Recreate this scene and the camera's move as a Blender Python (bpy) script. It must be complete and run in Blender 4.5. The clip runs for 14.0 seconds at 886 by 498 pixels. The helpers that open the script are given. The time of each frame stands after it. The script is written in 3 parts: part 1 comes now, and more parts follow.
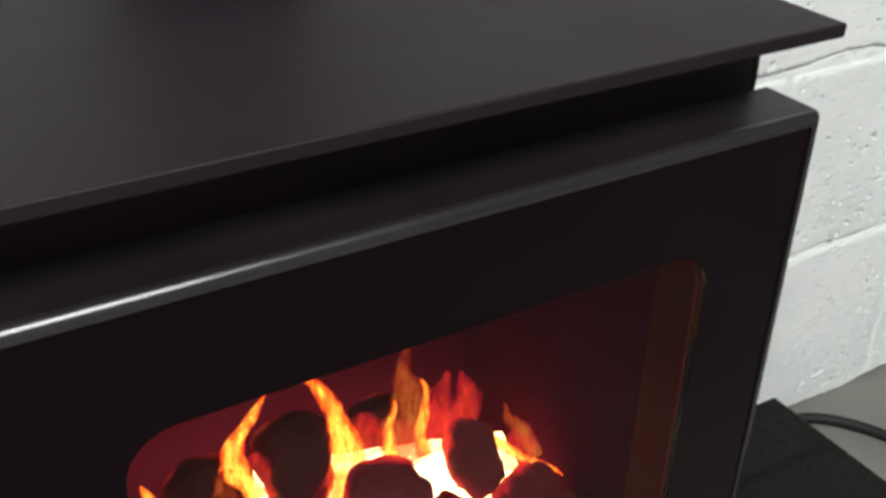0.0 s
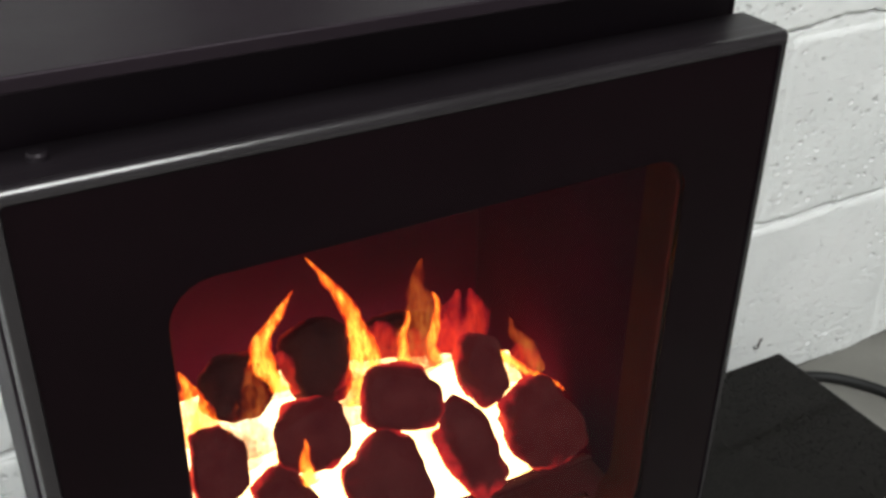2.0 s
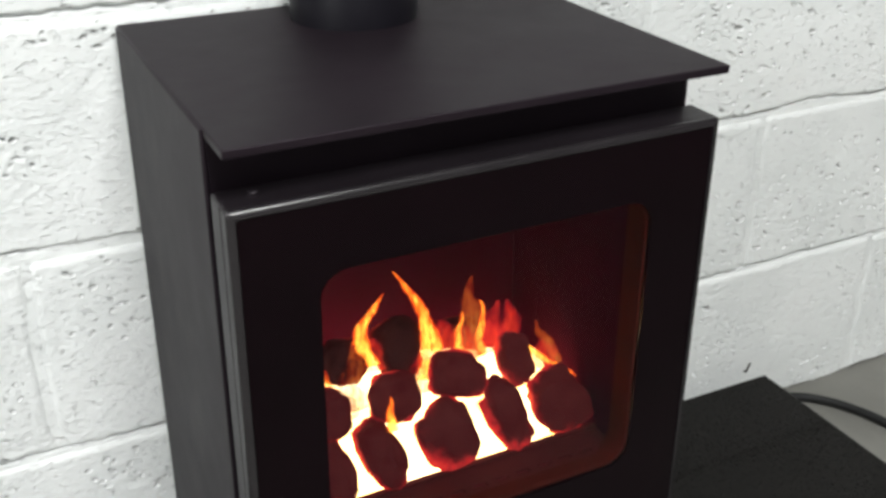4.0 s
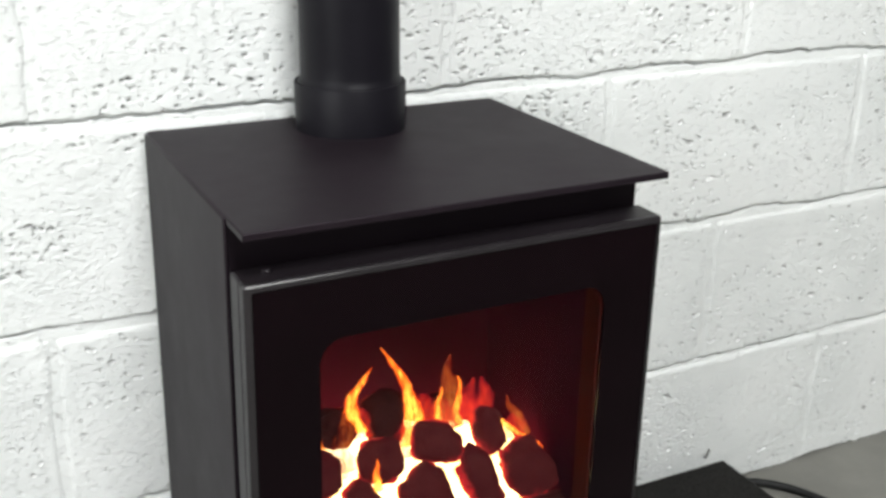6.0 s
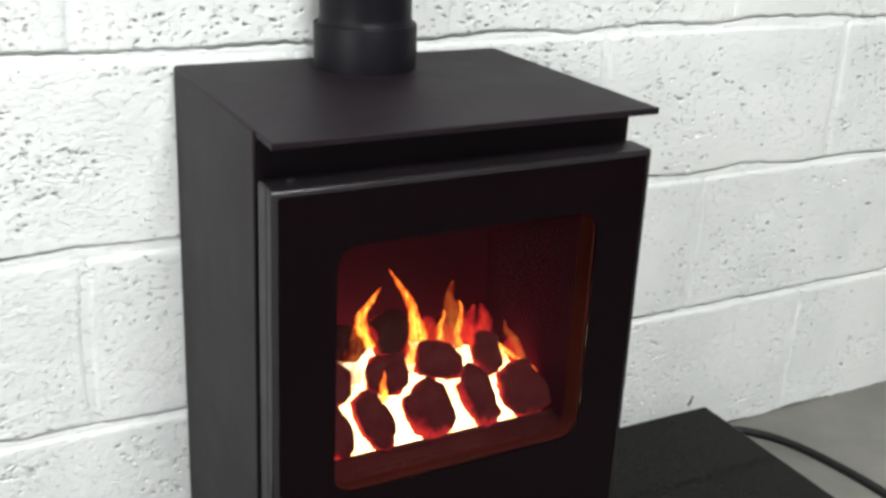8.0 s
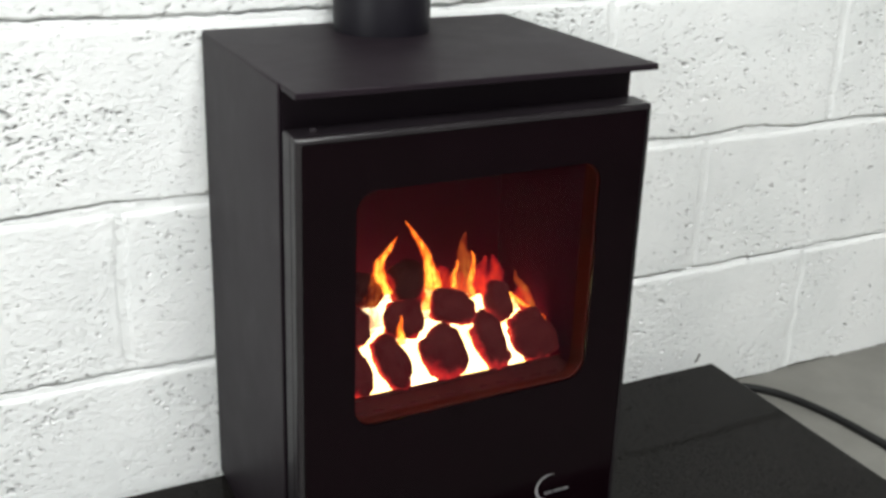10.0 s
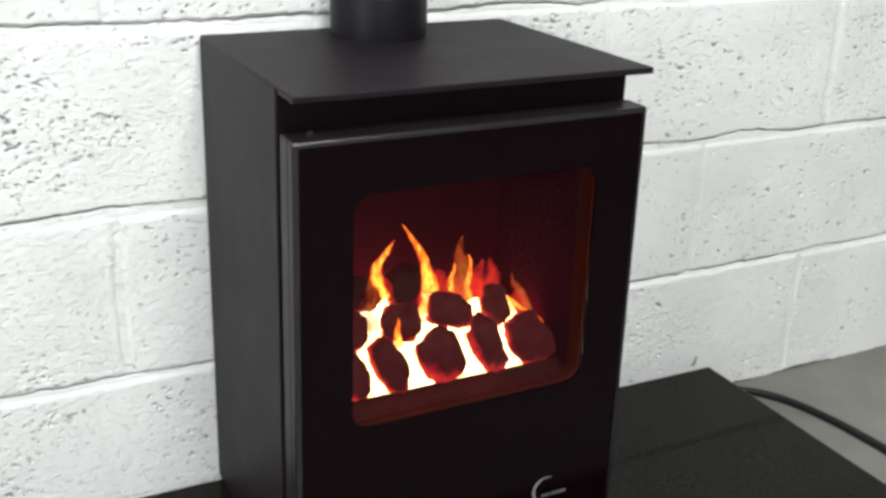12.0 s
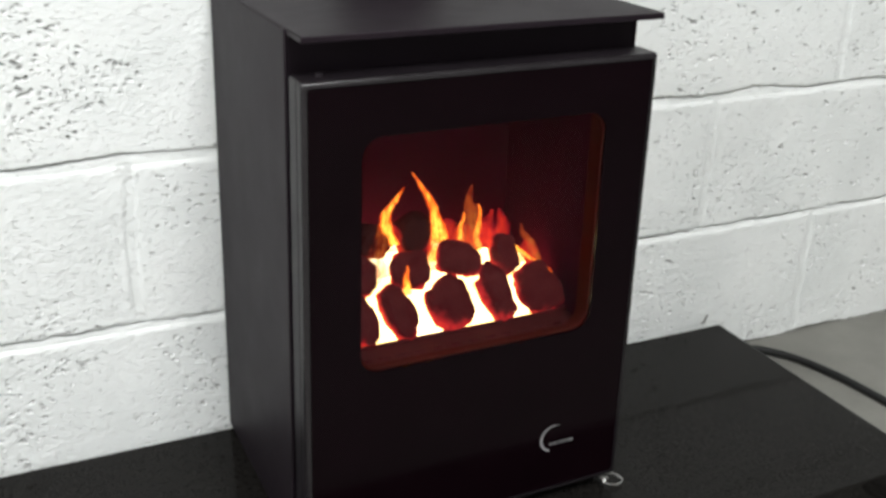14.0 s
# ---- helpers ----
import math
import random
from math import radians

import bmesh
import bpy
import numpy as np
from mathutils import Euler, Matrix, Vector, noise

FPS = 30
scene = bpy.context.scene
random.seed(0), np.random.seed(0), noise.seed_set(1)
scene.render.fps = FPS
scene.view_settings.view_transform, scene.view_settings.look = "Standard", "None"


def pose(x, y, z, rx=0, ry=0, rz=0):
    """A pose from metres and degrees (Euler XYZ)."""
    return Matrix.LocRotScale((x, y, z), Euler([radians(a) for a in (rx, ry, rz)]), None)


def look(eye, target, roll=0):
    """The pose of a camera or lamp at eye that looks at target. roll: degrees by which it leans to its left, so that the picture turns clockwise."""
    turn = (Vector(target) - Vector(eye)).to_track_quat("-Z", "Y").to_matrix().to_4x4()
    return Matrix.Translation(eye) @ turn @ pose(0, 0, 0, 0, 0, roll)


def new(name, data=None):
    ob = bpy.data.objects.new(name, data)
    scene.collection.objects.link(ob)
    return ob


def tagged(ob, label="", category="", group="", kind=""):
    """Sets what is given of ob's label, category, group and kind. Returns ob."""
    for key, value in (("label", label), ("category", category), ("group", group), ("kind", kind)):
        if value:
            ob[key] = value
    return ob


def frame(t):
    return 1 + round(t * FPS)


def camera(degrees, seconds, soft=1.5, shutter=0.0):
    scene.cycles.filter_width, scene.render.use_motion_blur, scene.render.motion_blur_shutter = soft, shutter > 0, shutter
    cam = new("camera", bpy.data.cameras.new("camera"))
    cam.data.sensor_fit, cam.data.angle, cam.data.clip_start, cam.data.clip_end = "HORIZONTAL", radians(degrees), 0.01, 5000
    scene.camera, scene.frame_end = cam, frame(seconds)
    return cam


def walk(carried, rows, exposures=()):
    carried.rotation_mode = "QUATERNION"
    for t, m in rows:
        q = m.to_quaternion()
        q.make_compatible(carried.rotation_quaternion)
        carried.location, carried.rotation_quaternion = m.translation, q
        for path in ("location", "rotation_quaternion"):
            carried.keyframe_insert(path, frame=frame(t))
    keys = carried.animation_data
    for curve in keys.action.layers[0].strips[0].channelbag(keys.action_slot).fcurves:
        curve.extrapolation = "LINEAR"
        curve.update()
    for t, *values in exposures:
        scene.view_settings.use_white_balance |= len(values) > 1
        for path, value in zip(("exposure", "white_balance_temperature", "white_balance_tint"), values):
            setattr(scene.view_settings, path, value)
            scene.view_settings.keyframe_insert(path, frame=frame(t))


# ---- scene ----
cam = camera(46.4, 14.0, soft=3.1)
PATH = [
    (0, (0.013, -0.643, 0.827), (0.89, 0.831, -0.201), 1.1),
    (0.5, (0.022, -0.654, 0.826), (0.895, 0.839, -0.178), 0.5),
    (1, (0.02, -0.669, 0.825), (0.889, 0.835, -0.167), 0.4),
    (1.5, (0.009, -0.691, 0.817), (0.857, 0.797, -0.215), 0.7),
    (2, (-0.015, -0.718, 0.812), (0.814, 0.787, -0.211), 0.6),
    (2.5, (-0.063, -0.787, 0.847), (0.682, 0.764, -0.171), -1.1),
    (2.7, (-0.076, -0.811, 0.86), (0.693, 0.731, -0.157), -0.9),
    (4.8, (-0.177, -1.005, 0.927), (0.629, 0.611, 0.067), 0.6),
    (5, (-0.183, -1.016, 0.924), (0.636, 0.58, 0.04), 1.2),
    (5.5, (-0.198, -1.048, 0.941), (0.653, 0.598, 0.188), 0.9),
    (6, (-0.204, -1.065, 0.948), (0.654, 0.595, 0.234), 0.9),
    (6.5, (-0.218, -1.086, 0.945), (0.624, 0.589, 0.248), 1.5),
    (7, (-0.236, -1.106, 0.932), (0.614, 0.556, 0.215), 1.9),
    (7.5, (-0.252, -1.133, 0.927), (0.574, 0.544, 0.217), 1.4),
    (8, (-0.262, -1.151, 0.913), (0.607, 0.498, 0.188), 2.3),
    (8.5, (-0.278, -1.183, 0.912), (0.555, 0.467, 0.148), 1.8),
    (9, (-0.282, -1.202, 0.902), (0.569, 0.451, 0.165), 1.7),
    (9.2, (-0.289, -1.216, 0.901), (0.543, 0.441, 0.15), 1.6),
    (11.5, (-0.292, -1.231, 0.896), (0.542, 0.43, 0.158), 1.6),
    (12, (-0.292, -1.233, 0.898), (0.544, 0.429, 0.162), 1.5),
    (12.5, (-0.293, -1.233, 0.897), (0.54, 0.436, 0.174), 1.5),
    (13, (-0.293, -1.239, 0.89), (0.526, 0.423, 0.136), 1.6),
    (13.5, (-0.29, -1.246, 0.875), (0.51, 0.409, 0.087), 1.4),
    (14, (-0.292, -1.248, 0.87), (0.512, 0.408, 0.088), 1.5),
]

walk(cam, [(t, look(eye, target, roll)) for t, eye, target, roll in PATH], [(0, 0.0), (1.5, 0.0), (2.5, -0.22), (4.8, 0.0), (13, 0.0), (14, -0.06)])

# ---- light: one wide skylight over the workshop, dim daylight outside ----
world = bpy.data.worlds.new("world")
scene.world = world
world.use_nodes = True
sky = world.node_tree.nodes.new("ShaderNodeTexSky")
sky.sky_type, sky.sun_disc, sky.sun_elevation, sky.sun_rotation = "NISHITA", False, radians(45), radians(200)
world.node_tree.links.new(sky.outputs["Color"], world.node_tree.nodes["Background"].inputs["Color"])
world.node_tree.nodes["Background"].inputs["Strength"].default_value = 0.08


def area_lamp(name, m, sx, sy, watts, colour):
    data = bpy.data.lights.new(name, "AREA")
    data.shape, data.size, data.size_y, data.energy, data.color = "RECTANGLE", sx, sy, watts, colour
    ob = new(name, data)
    ob.matrix_world = m
    return ob


area_lamp("skylight_lamp", pose(0.05, -2.1, 2.66), 1.0, 1.4, 139, (0.968, 0.99, 0.978))
area_lamp("window_lamp", pose(-3.06, -2.1, 1.6, 0, -90, 0), 1.5, 2.4, 80, (0.968, 0.99, 0.978))


# ---- materials ----
def material(name, colour, rough=0.5, metal=0.0, spec=0.5):
    m = bpy.data.materials.new(name)
    m.use_nodes = True
    b = m.node_tree.nodes["Principled BSDF"]
    b.inputs["Base Color"].default_value = (*colour, 1)
    b.inputs["Roughness"].default_value = rough
    b.inputs["Metallic"].default_value = metal
    b.inputs["Specular IOR Level"].default_value = spec
    return m, m.node_tree.nodes, m.node_tree.links, b


def coords(n, l, scale=(1, 1, 1), out="Object"):
    c = n.new("ShaderNodeTexCoord")
    mp = n.new("ShaderNodeMapping")
    mp.inputs["Scale"].default_value = scale
    l.new(c.outputs[out], mp.inputs["Vector"])
    return mp.outputs["Vector"]


def noise_tex(n, l, vec, scale, detail=4.0, rough=0.55):
    t = n.new("ShaderNodeTexNoise")
    t.inputs["Scale"].default_value = scale
    t.inputs["Detail"].default_value = detail
    t.inputs["Roughness"].default_value = rough
    l.new(vec, t.inputs["Vector"])
    return t.outputs["Fac"]


def ramp(n, l, fac, stops):
    r = n.new("ShaderNodeValToRGB")
    e = r.color_ramp.elements
    while len(e) < len(stops):
        e.new(0.5)
    for el, (p, c) in zip(e, stops):
        el.position, el.color = p, (*c, 1) if len(c) == 3 else c
    l.new(fac, r.inputs["Fac"])
    return r.outputs["Color"]


def bump(n, l, height, b, strength, distance):
    k = n.new("ShaderNodeBump")
    k.inputs["Strength"].default_value = strength
    k.inputs["Distance"].default_value = distance
    l.new(height, k.inputs["Height"])
    l.new(k.outputs["Normal"], b.inputs["Normal"])


def mapped(n, l, fac, lo, hi):
    r = n.new("ShaderNodeMapRange")
    r.inputs["To Min"].default_value, r.inputs["To Max"].default_value = lo, hi
    l.new(fac, r.inputs["Value"])
    return r.outputs["Result"]


def white_paint():
    m, n, l, b = material("white_masonry_paint", (0.82, 0.83, 0.82), 0.55)
    v = coords(n, l)
    big = noise_tex(n, l, v, 7, 5)
    col = ramp(n, l, big, [(0.3, (0.76, 0.775, 0.765)), (0.55, (0.83, 0.84, 0.83)), (0.8, (0.86, 0.865, 0.85))])
    at = n.new("ShaderNodeAttribute")
    at.attribute_name = "bare"
    mix = n.new("ShaderNodeMix")
    mix.data_type = "RGBA"
    l.new(mapped(n, l, at.outputs["Fac"], 0.0, 0.95), mix.inputs["Factor"])
    l.new(col, mix.inputs["A"])
    mix.inputs["B"].default_value = (0.17, 0.165, 0.16, 1)
    l.new(mix.outputs["Result"], b.inputs["Base Color"])
    fine = noise_tex(n, l, coords(n, l, (0.55, 1, 1.3)), 330, 6, 0.7)
    l.new(mapped(n, l, fine, 0.45, 0.7), b.inputs["Roughness"])
    fleck = ramp(n, l, noise_tex(n, l, coords(n, l, (0.42, 1, 1.0)), 230, 3, 0.6), [(0.335, (0, 0, 0)), (0.41, (1, 1, 1))])
    add = n.new("ShaderNodeMath")
    add.operation = "MULTIPLY_ADD"
    add.inputs[1].default_value = 1.3
    l.new(fleck, add.inputs[0])
    l.new(fine, add.inputs[2])
    bump(n, l, add.outputs[0], b, 0.8, 0.0017)
    return m


def concrete(name, lo, hi):
    m, n, l, b = material(name, hi, 0.75)
    v = coords(n, l)
    l.new(ramp(n, l, noise_tex(n, l, v, 5, 8, 0.65), [(0.3, lo), (0.7, hi)]), b.inputs["Base Color"])
    bump(n, l, noise_tex(n, l, v, 180, 5), b, 0.3, 0.001)
    return m


def black_paint(name, colour, rough, grain=900, strength=0.12, spec=0.5, metal=0.0, tint=(1.0, 1.0, 1.0)):
    m, n, l, b = material(name, colour, rough, metal, spec)
    b.inputs["Specular Tint"].default_value = (*tint, 1)
    v = coords(n, l)
    big = noise_tex(n, l, v, 14, 6, 0.6)
    l.new(mapped(n, l, big, rough - 0.08, rough + 0.1), b.inputs["Roughness"])
    dark, light = tuple(c * 0.85 for c in colour), tuple(c * 1.2 for c in colour)
    l.new(ramp(n, l, big, [(0.3, dark), (0.75, light)]), b.inputs["Base Color"])
    bump(n, l, noise_tex(n, l, v, grain, 2), b, strength, 0.0004)
    return m


def polished_stone():
    m, n, l, b = material("polished_black_granite", (0.02, 0.02, 0.02), 0.05, 0.0, 0.085)
    v = coords(n, l)
    l.new(ramp(n, l, noise_tex(n, l, v, 420, 3, 0.7), [(0.42, (0.0052, 0.0047, 0.0043)), (0.72, (0.0155, 0.014, 0.0128))]), b.inputs["Base Color"])
    l.new(mapped(n, l, noise_tex(n, l, v, 9, 6, 0.65), 0.05, 0.13), b.inputs["Roughness"])
    return m


def clear_glass():
    m = bpy.data.materials.new("clear_stove_glass")
    m.use_nodes = True
    n, l = m.node_tree.nodes, m.node_tree.links
    n.clear()
    out, mix = n.new("ShaderNodeOutputMaterial"), n.new("ShaderNodeMixShader")
    tr, gl, fr = n.new("ShaderNodeBsdfTransparent"), n.new("ShaderNodeBsdfGlossy"), n.new("ShaderNodeFresnel")
    tr.inputs["Color"].default_value = (0.93, 0.92, 0.9, 1)
    gl.inputs["Roughness"].default_value = 0.04
    fr.inputs["IOR"].default_value = 1.22
    l.new(fr.outputs[0], mix.inputs[0])
    l.new(tr.outputs[0], mix.inputs[1])
    l.new(gl.outputs[0], mix.inputs[2])
    l.new(mix.outputs[0], out.inputs["Surface"])
    return m


def bare_clear():
    m = bpy.data.materials.new("clear_glass_body")
    m.use_nodes = True
    n, l = m.node_tree.nodes, m.node_tree.links
    n.clear()
    out, tr = n.new("ShaderNodeOutputMaterial"), n.new("ShaderNodeBsdfTransparent")
    l.new(tr.outputs[0], out.inputs["Surface"])
    return m


def hot_coal(name, glow_in):
    m, n, l, b = material(name, (0.035, 0.022, 0.02), 0.95, 0.0, 0.03)
    v = coords(n, l)
    a = noise_tex(n, l, v, 38, 5, 0.6)
    l.new(ramp(n, l, a, [(0.35, (0.018, 0.006, 0.006)), (0.7, (0.055, 0.018, 0.017))]), b.inputs["Base Color"])
    # the coal's own glow, with brighter red rims put in for glare
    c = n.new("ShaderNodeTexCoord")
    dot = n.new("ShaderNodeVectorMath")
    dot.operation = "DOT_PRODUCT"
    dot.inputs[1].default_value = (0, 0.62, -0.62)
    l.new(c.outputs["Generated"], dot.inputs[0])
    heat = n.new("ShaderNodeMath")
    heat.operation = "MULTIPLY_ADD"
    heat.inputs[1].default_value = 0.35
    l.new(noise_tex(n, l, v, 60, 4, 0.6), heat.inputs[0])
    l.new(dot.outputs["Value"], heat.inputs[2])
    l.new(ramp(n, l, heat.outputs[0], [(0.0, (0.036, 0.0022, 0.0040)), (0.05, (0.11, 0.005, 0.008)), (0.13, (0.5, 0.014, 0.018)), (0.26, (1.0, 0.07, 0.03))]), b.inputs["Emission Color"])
    b.inputs["Emission Strength"].default_value = glow_in
    bump(n, l, noise_tex(n, l, v, 160, 5, 0.6), b, 0.6, 0.003)
    return m


def ember_bed():
    m, n, l, b = material("glowing_ember_bed", (0.3, 0.1, 0.05), 0.9)
    v = coords(n, l)
    l.new(ramp(n, l, noise_tex(n, l, v, 26, 3, 0.5), [(0.25, (1.0, 0.42, 0.07)), (0.42, (1.0, 0.72, 0.26)), (0.7, (1.0, 0.86, 0.48))]), b.inputs["Emission Color"])
    b.inputs["Emission Strength"].default_value = 5.2
    return m


def flame_stuff(name, core, mid, rim, strength, solid):
    m = bpy.data.materials.new(name)
    m.use_nodes = True
    n, l = m.node_tree.nodes, m.node_tree.links
    n.clear()
    out, mix = n.new("ShaderNodeOutputMaterial"), n.new("ShaderNodeMixShader")
    tr, em = n.new("ShaderNodeBsdfTransparent"), n.new("ShaderNodeEmission")
    at = n.new("ShaderNodeAttribute")
    at.attribute_name = "flow"
    sep = n.new("ShaderNodeSeparateXYZ")
    l.new(at.outputs["Vector"], sep.inputs[0])
    streak = noise_tex(n, l, coords(n, l, (1, 1, 0.28)), 240, 5, 0.6)
    body = n.new("ShaderNodeMath")
    body.operation = "MULTIPLY_ADD"
    body.inputs[1].default_value = 2.0
    l.new(streak, body.inputs[0])
    l.new(sep.outputs["X"], body.inputs[2])
    cool = n.new("ShaderNodeMath")
    cool.operation = "MULTIPLY_ADD"
    cool.inputs[1].default_value = -0.45
    l.new(sep.outputs["Y"], cool.inputs[0])
    l.new(body.outputs[0], cool.inputs[2])
    thin = n.new("ShaderNodeMath")
    thin.operation = "MULTIPLY_ADD"
    thin.inputs[1].default_value, thin.inputs[2].default_value = 0.62, -0.34
    l.new(cool.outputs[0], thin.inputs[0])
    l.new(ramp(n, l, thin.outputs[0], [(0.42, rim), (0.63, mid), (0.92, core)]), em.inputs["Color"])
    em.inputs["Strength"].default_value = strength
    l.new(ramp(n, l, thin.outputs[0], [(0.26, (0, 0, 0)), (0.6, (solid * 0.34,) * 3), (1.0, (solid,) * 3)]), mix.inputs[0])
    l.new(tr.outputs[0], mix.inputs[1])
    l.new(em.outputs[0], mix.inputs[2])
    l.new(mix.outputs[0], out.inputs["Surface"])
    return m


PAINT = white_paint()
FLOOR = concrete("grey_concrete_floor", (0.14, 0.136, 0.122), (0.21, 0.205, 0.185))
ROOM = concrete("pale_grey_plaster", (0.42, 0.42, 0.41), (0.5, 0.5, 0.49))
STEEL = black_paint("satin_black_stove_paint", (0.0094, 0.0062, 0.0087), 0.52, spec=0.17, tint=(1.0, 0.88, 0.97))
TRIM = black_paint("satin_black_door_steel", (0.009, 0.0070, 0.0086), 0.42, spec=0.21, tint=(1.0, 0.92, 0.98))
RIM = black_paint("polished_dark_steel", (0.012, 0.010, 0.0115), 0.22, spec=0.55)
PIPE = black_paint("black_flue_enamel", (0.0064, 0.0056, 0.0082), 0.42, spec=0.15)
# window rim steel: its red stands in for firelight
LINER = black_paint("firelight_red_steel", (0.088, 0.0135, 0.0112), 0.6, spec=0.0)
# firebox lining: crimson in the colour imitates firelight and its haze
LINING_RED = black_paint("firelight_red_lining", (0.052, 0.0040, 0.0175), 0.9, 60, 0.0, spec=0.0)
# ledge steel reddened as if lit by the embers
FRET = black_paint("firelight_red_ledge_steel", (0.080, 0.0135, 0.0165), 0.7, 200, 0.2, spec=0.04)
BORDER = black_paint("black_printed_glass", (0.0032, 0.0010, 0.0019), 0.14, 200, 0.0, spec=0.09)
GRANITE = polished_stone()
GLASS = clear_glass()
CLEAR = bare_clear()
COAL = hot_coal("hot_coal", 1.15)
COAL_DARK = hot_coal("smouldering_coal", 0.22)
EMBER = ember_bed()
FLAME = flame_stuff("yellow_flame", (1.0, 0.5, 0.06), (1.0, 0.17, 0.012), (0.85, 0.025, 0.01), 2.9, 0.95)
FLAME_DIM = flame_stuff("orange_flame", (1.0, 0.27, 0.05), (0.85, 0.09, 0.02), (0.6, 0.025, 0.014), 0.75, 0.62)
# red flame, also used for the bloom round the embers
RED_FLAME_BLOOM = flame_stuff("red_flame_and_bloom", (0.9, 0.05, 0.02), (0.7, 0.02, 0.02), (0.5, 0.012, 0.04), 1.5, 0.5)
RUBBER = black_paint("black_rubber", (0.012, 0.012, 0.012), 0.55, spec=0.25)
SILVER, _, _, _ = material("silver_print", (0.3, 0.29, 0.3), 0.4, 0.3)
SILVER_DIM, _, _, _ = material("dull_silver_print", (0.16, 0.155, 0.16), 0.5, 0.2)
WIRE, _, _, _ = material("bright_steel_wire", (0.7, 0.69, 0.68), 0.25, 1.0)
RUST, _, _, _ = material("dark_rusty_steel", (0.05, 0.04, 0.035), 0.7, 0.4)
LAMP_WHITE, _, _, _ = material("white_enamelled_metal", (0.75, 0.75, 0.74), 0.4)


# ---- mesh helpers ----
def smooth_by_angle(bm, degrees):
    lim = radians(degrees)
    for f in bm.faces:
        # broad flat plates keep their true normal; bevels and round pieces are smooth
        f.smooth = degrees > 35 or f.calc_area() < 0.0006
    for e in bm.edges:
        if len(e.link_faces) == 2 and e.calc_face_angle(0) > lim:
            e.smooth = False


def part(name, bm, mat, parent=None, label="", angle=35):
    bmesh.ops.recalc_face_normals(bm, faces=bm.faces)
    smooth_by_angle(bm, angle)
    me = bpy.data.meshes.new(name)
    bm.to_mesh(me)
    bm.free()
    me.materials.append(mat)
    ob = new(name, me)
    if parent:
        ob.parent = parent
    return tagged(ob, label)


def empty(name, label, category, place=(0, 0, 0)):
    ob = new(name)
    ob.location = place
    return tagged(ob, label, category)


def box(bm, x0, x1, y0, y1, z0, z1, bevel=0.0, seg=2):
    made = bmesh.ops.create_cube(bm, size=1, matrix=Matrix.Translation(((x0 + x1) / 2, (y0 + y1) / 2, (z0 + z1) / 2)) @ Matrix.Diagonal((x1 - x0, y1 - y0, z1 - z0, 1)))
    if bevel:
        edges = list({e for v in made["verts"] for e in v.link_edges})
        bmesh.ops.bevel(bm, geom=edges, offset=bevel, segments=seg, profile=0.5, affect="EDGES")


def rounded_rect(x0, x1, z0, z1, r, n=6):
    pts = []
    for cx, cz, a in ((x1 - r, z1 - r, 0), (x0 + r, z1 - r, 90), (x0 + r, z0 + r, 180), (x1 - r, z0 + r, 270)):
        for i in range(n + 1):
            t = radians(a + 90 * i / n)
            pts.append((cx + r * math.cos(t), cz + r * math.sin(t)))
    return pts


def loft(bm, loops, close=False, cap_first=False, cap_last=False):
    rows = [[bm.verts.new(p) for p in loop] for loop in loops]
    k = len(rows[0])
    pairs = list(zip(rows, rows[1:])) + ([(rows[-1], rows[0])] if close else [])
    for a, b in pairs:
        for i in range(k):
            bm.faces.new((a[i], a[(i + 1) % k], b[(i + 1) % k], b[i]))
    if cap_first:
        bm.faces.new(rows[0])
    if cap_last:
        bm.faces.new(rows[-1])


def rect_loft(bm, rows, close=False, cap_first=False, cap_last=False, n=6):
    """rows of (x0, x1, z0, z1, corner radius, y)"""
    loft(bm, [[(x, y, z) for x, z in rounded_rect(x0, x1, z0, z1, r, n)] for x0, x1, z0, z1, r, y in rows], close, cap_first, cap_last)


def lathe(bm, profile, cx, cy, n=64):
    loft(bm, [[(cx + r * math.cos(2 * math.pi * i / n), cy + r * math.sin(2 * math.pi * i / n), z) for i in range(n)] for r, z in profile])


def tube(bm, pts, radius, n=12, closed=False):
    pts = [Vector(p) for p in pts]
    loops = []
    for i, p in enumerate(pts):
        a = pts[i - 1] if i or closed else p
        b = pts[(i + 1) % len(pts)] if i + 1 < len(pts) or closed else p
        d = (b - a).normalized()
        u = d.cross(Vector((0, 0, 1)) if abs(d.z) < 0.95 else Vector((1, 0, 0))).normalized()
        w = d.cross(u)
        loops.append([p + radius * (u * math.cos(2 * math.pi * k / n) + w * math.sin(2 * math.pi * k / n)) for k in range(n)])
    loft(bm, loops, close=closed, cap_first=not closed, cap_last=not closed)


def spline(pts, steps=10):
    pts = [Vector(p) for p in pts]
    full = [2 * pts[0] - pts[1], *pts, 2 * pts[-1] - pts[-2]]
    out = []
    for i in range(1, len(full) - 2):
        a, b, c, d = full[i - 1:i + 3]
        for s in range(steps):
            t = s / steps
            out.append(0.5 * (2 * b + (c - a) * t + (2 * a - 5 * b + 4 * c - d) * t * t + (3 * b - a - 3 * c + d) * t ** 3))
    return out + [pts[-1]]


# ---- room ----
def slab_part(name, dims, mat, label, category):
    bm = bmesh.new()
    box(bm, *dims)
    return tagged(part(name, bm, mat), label, category, kind="structure")


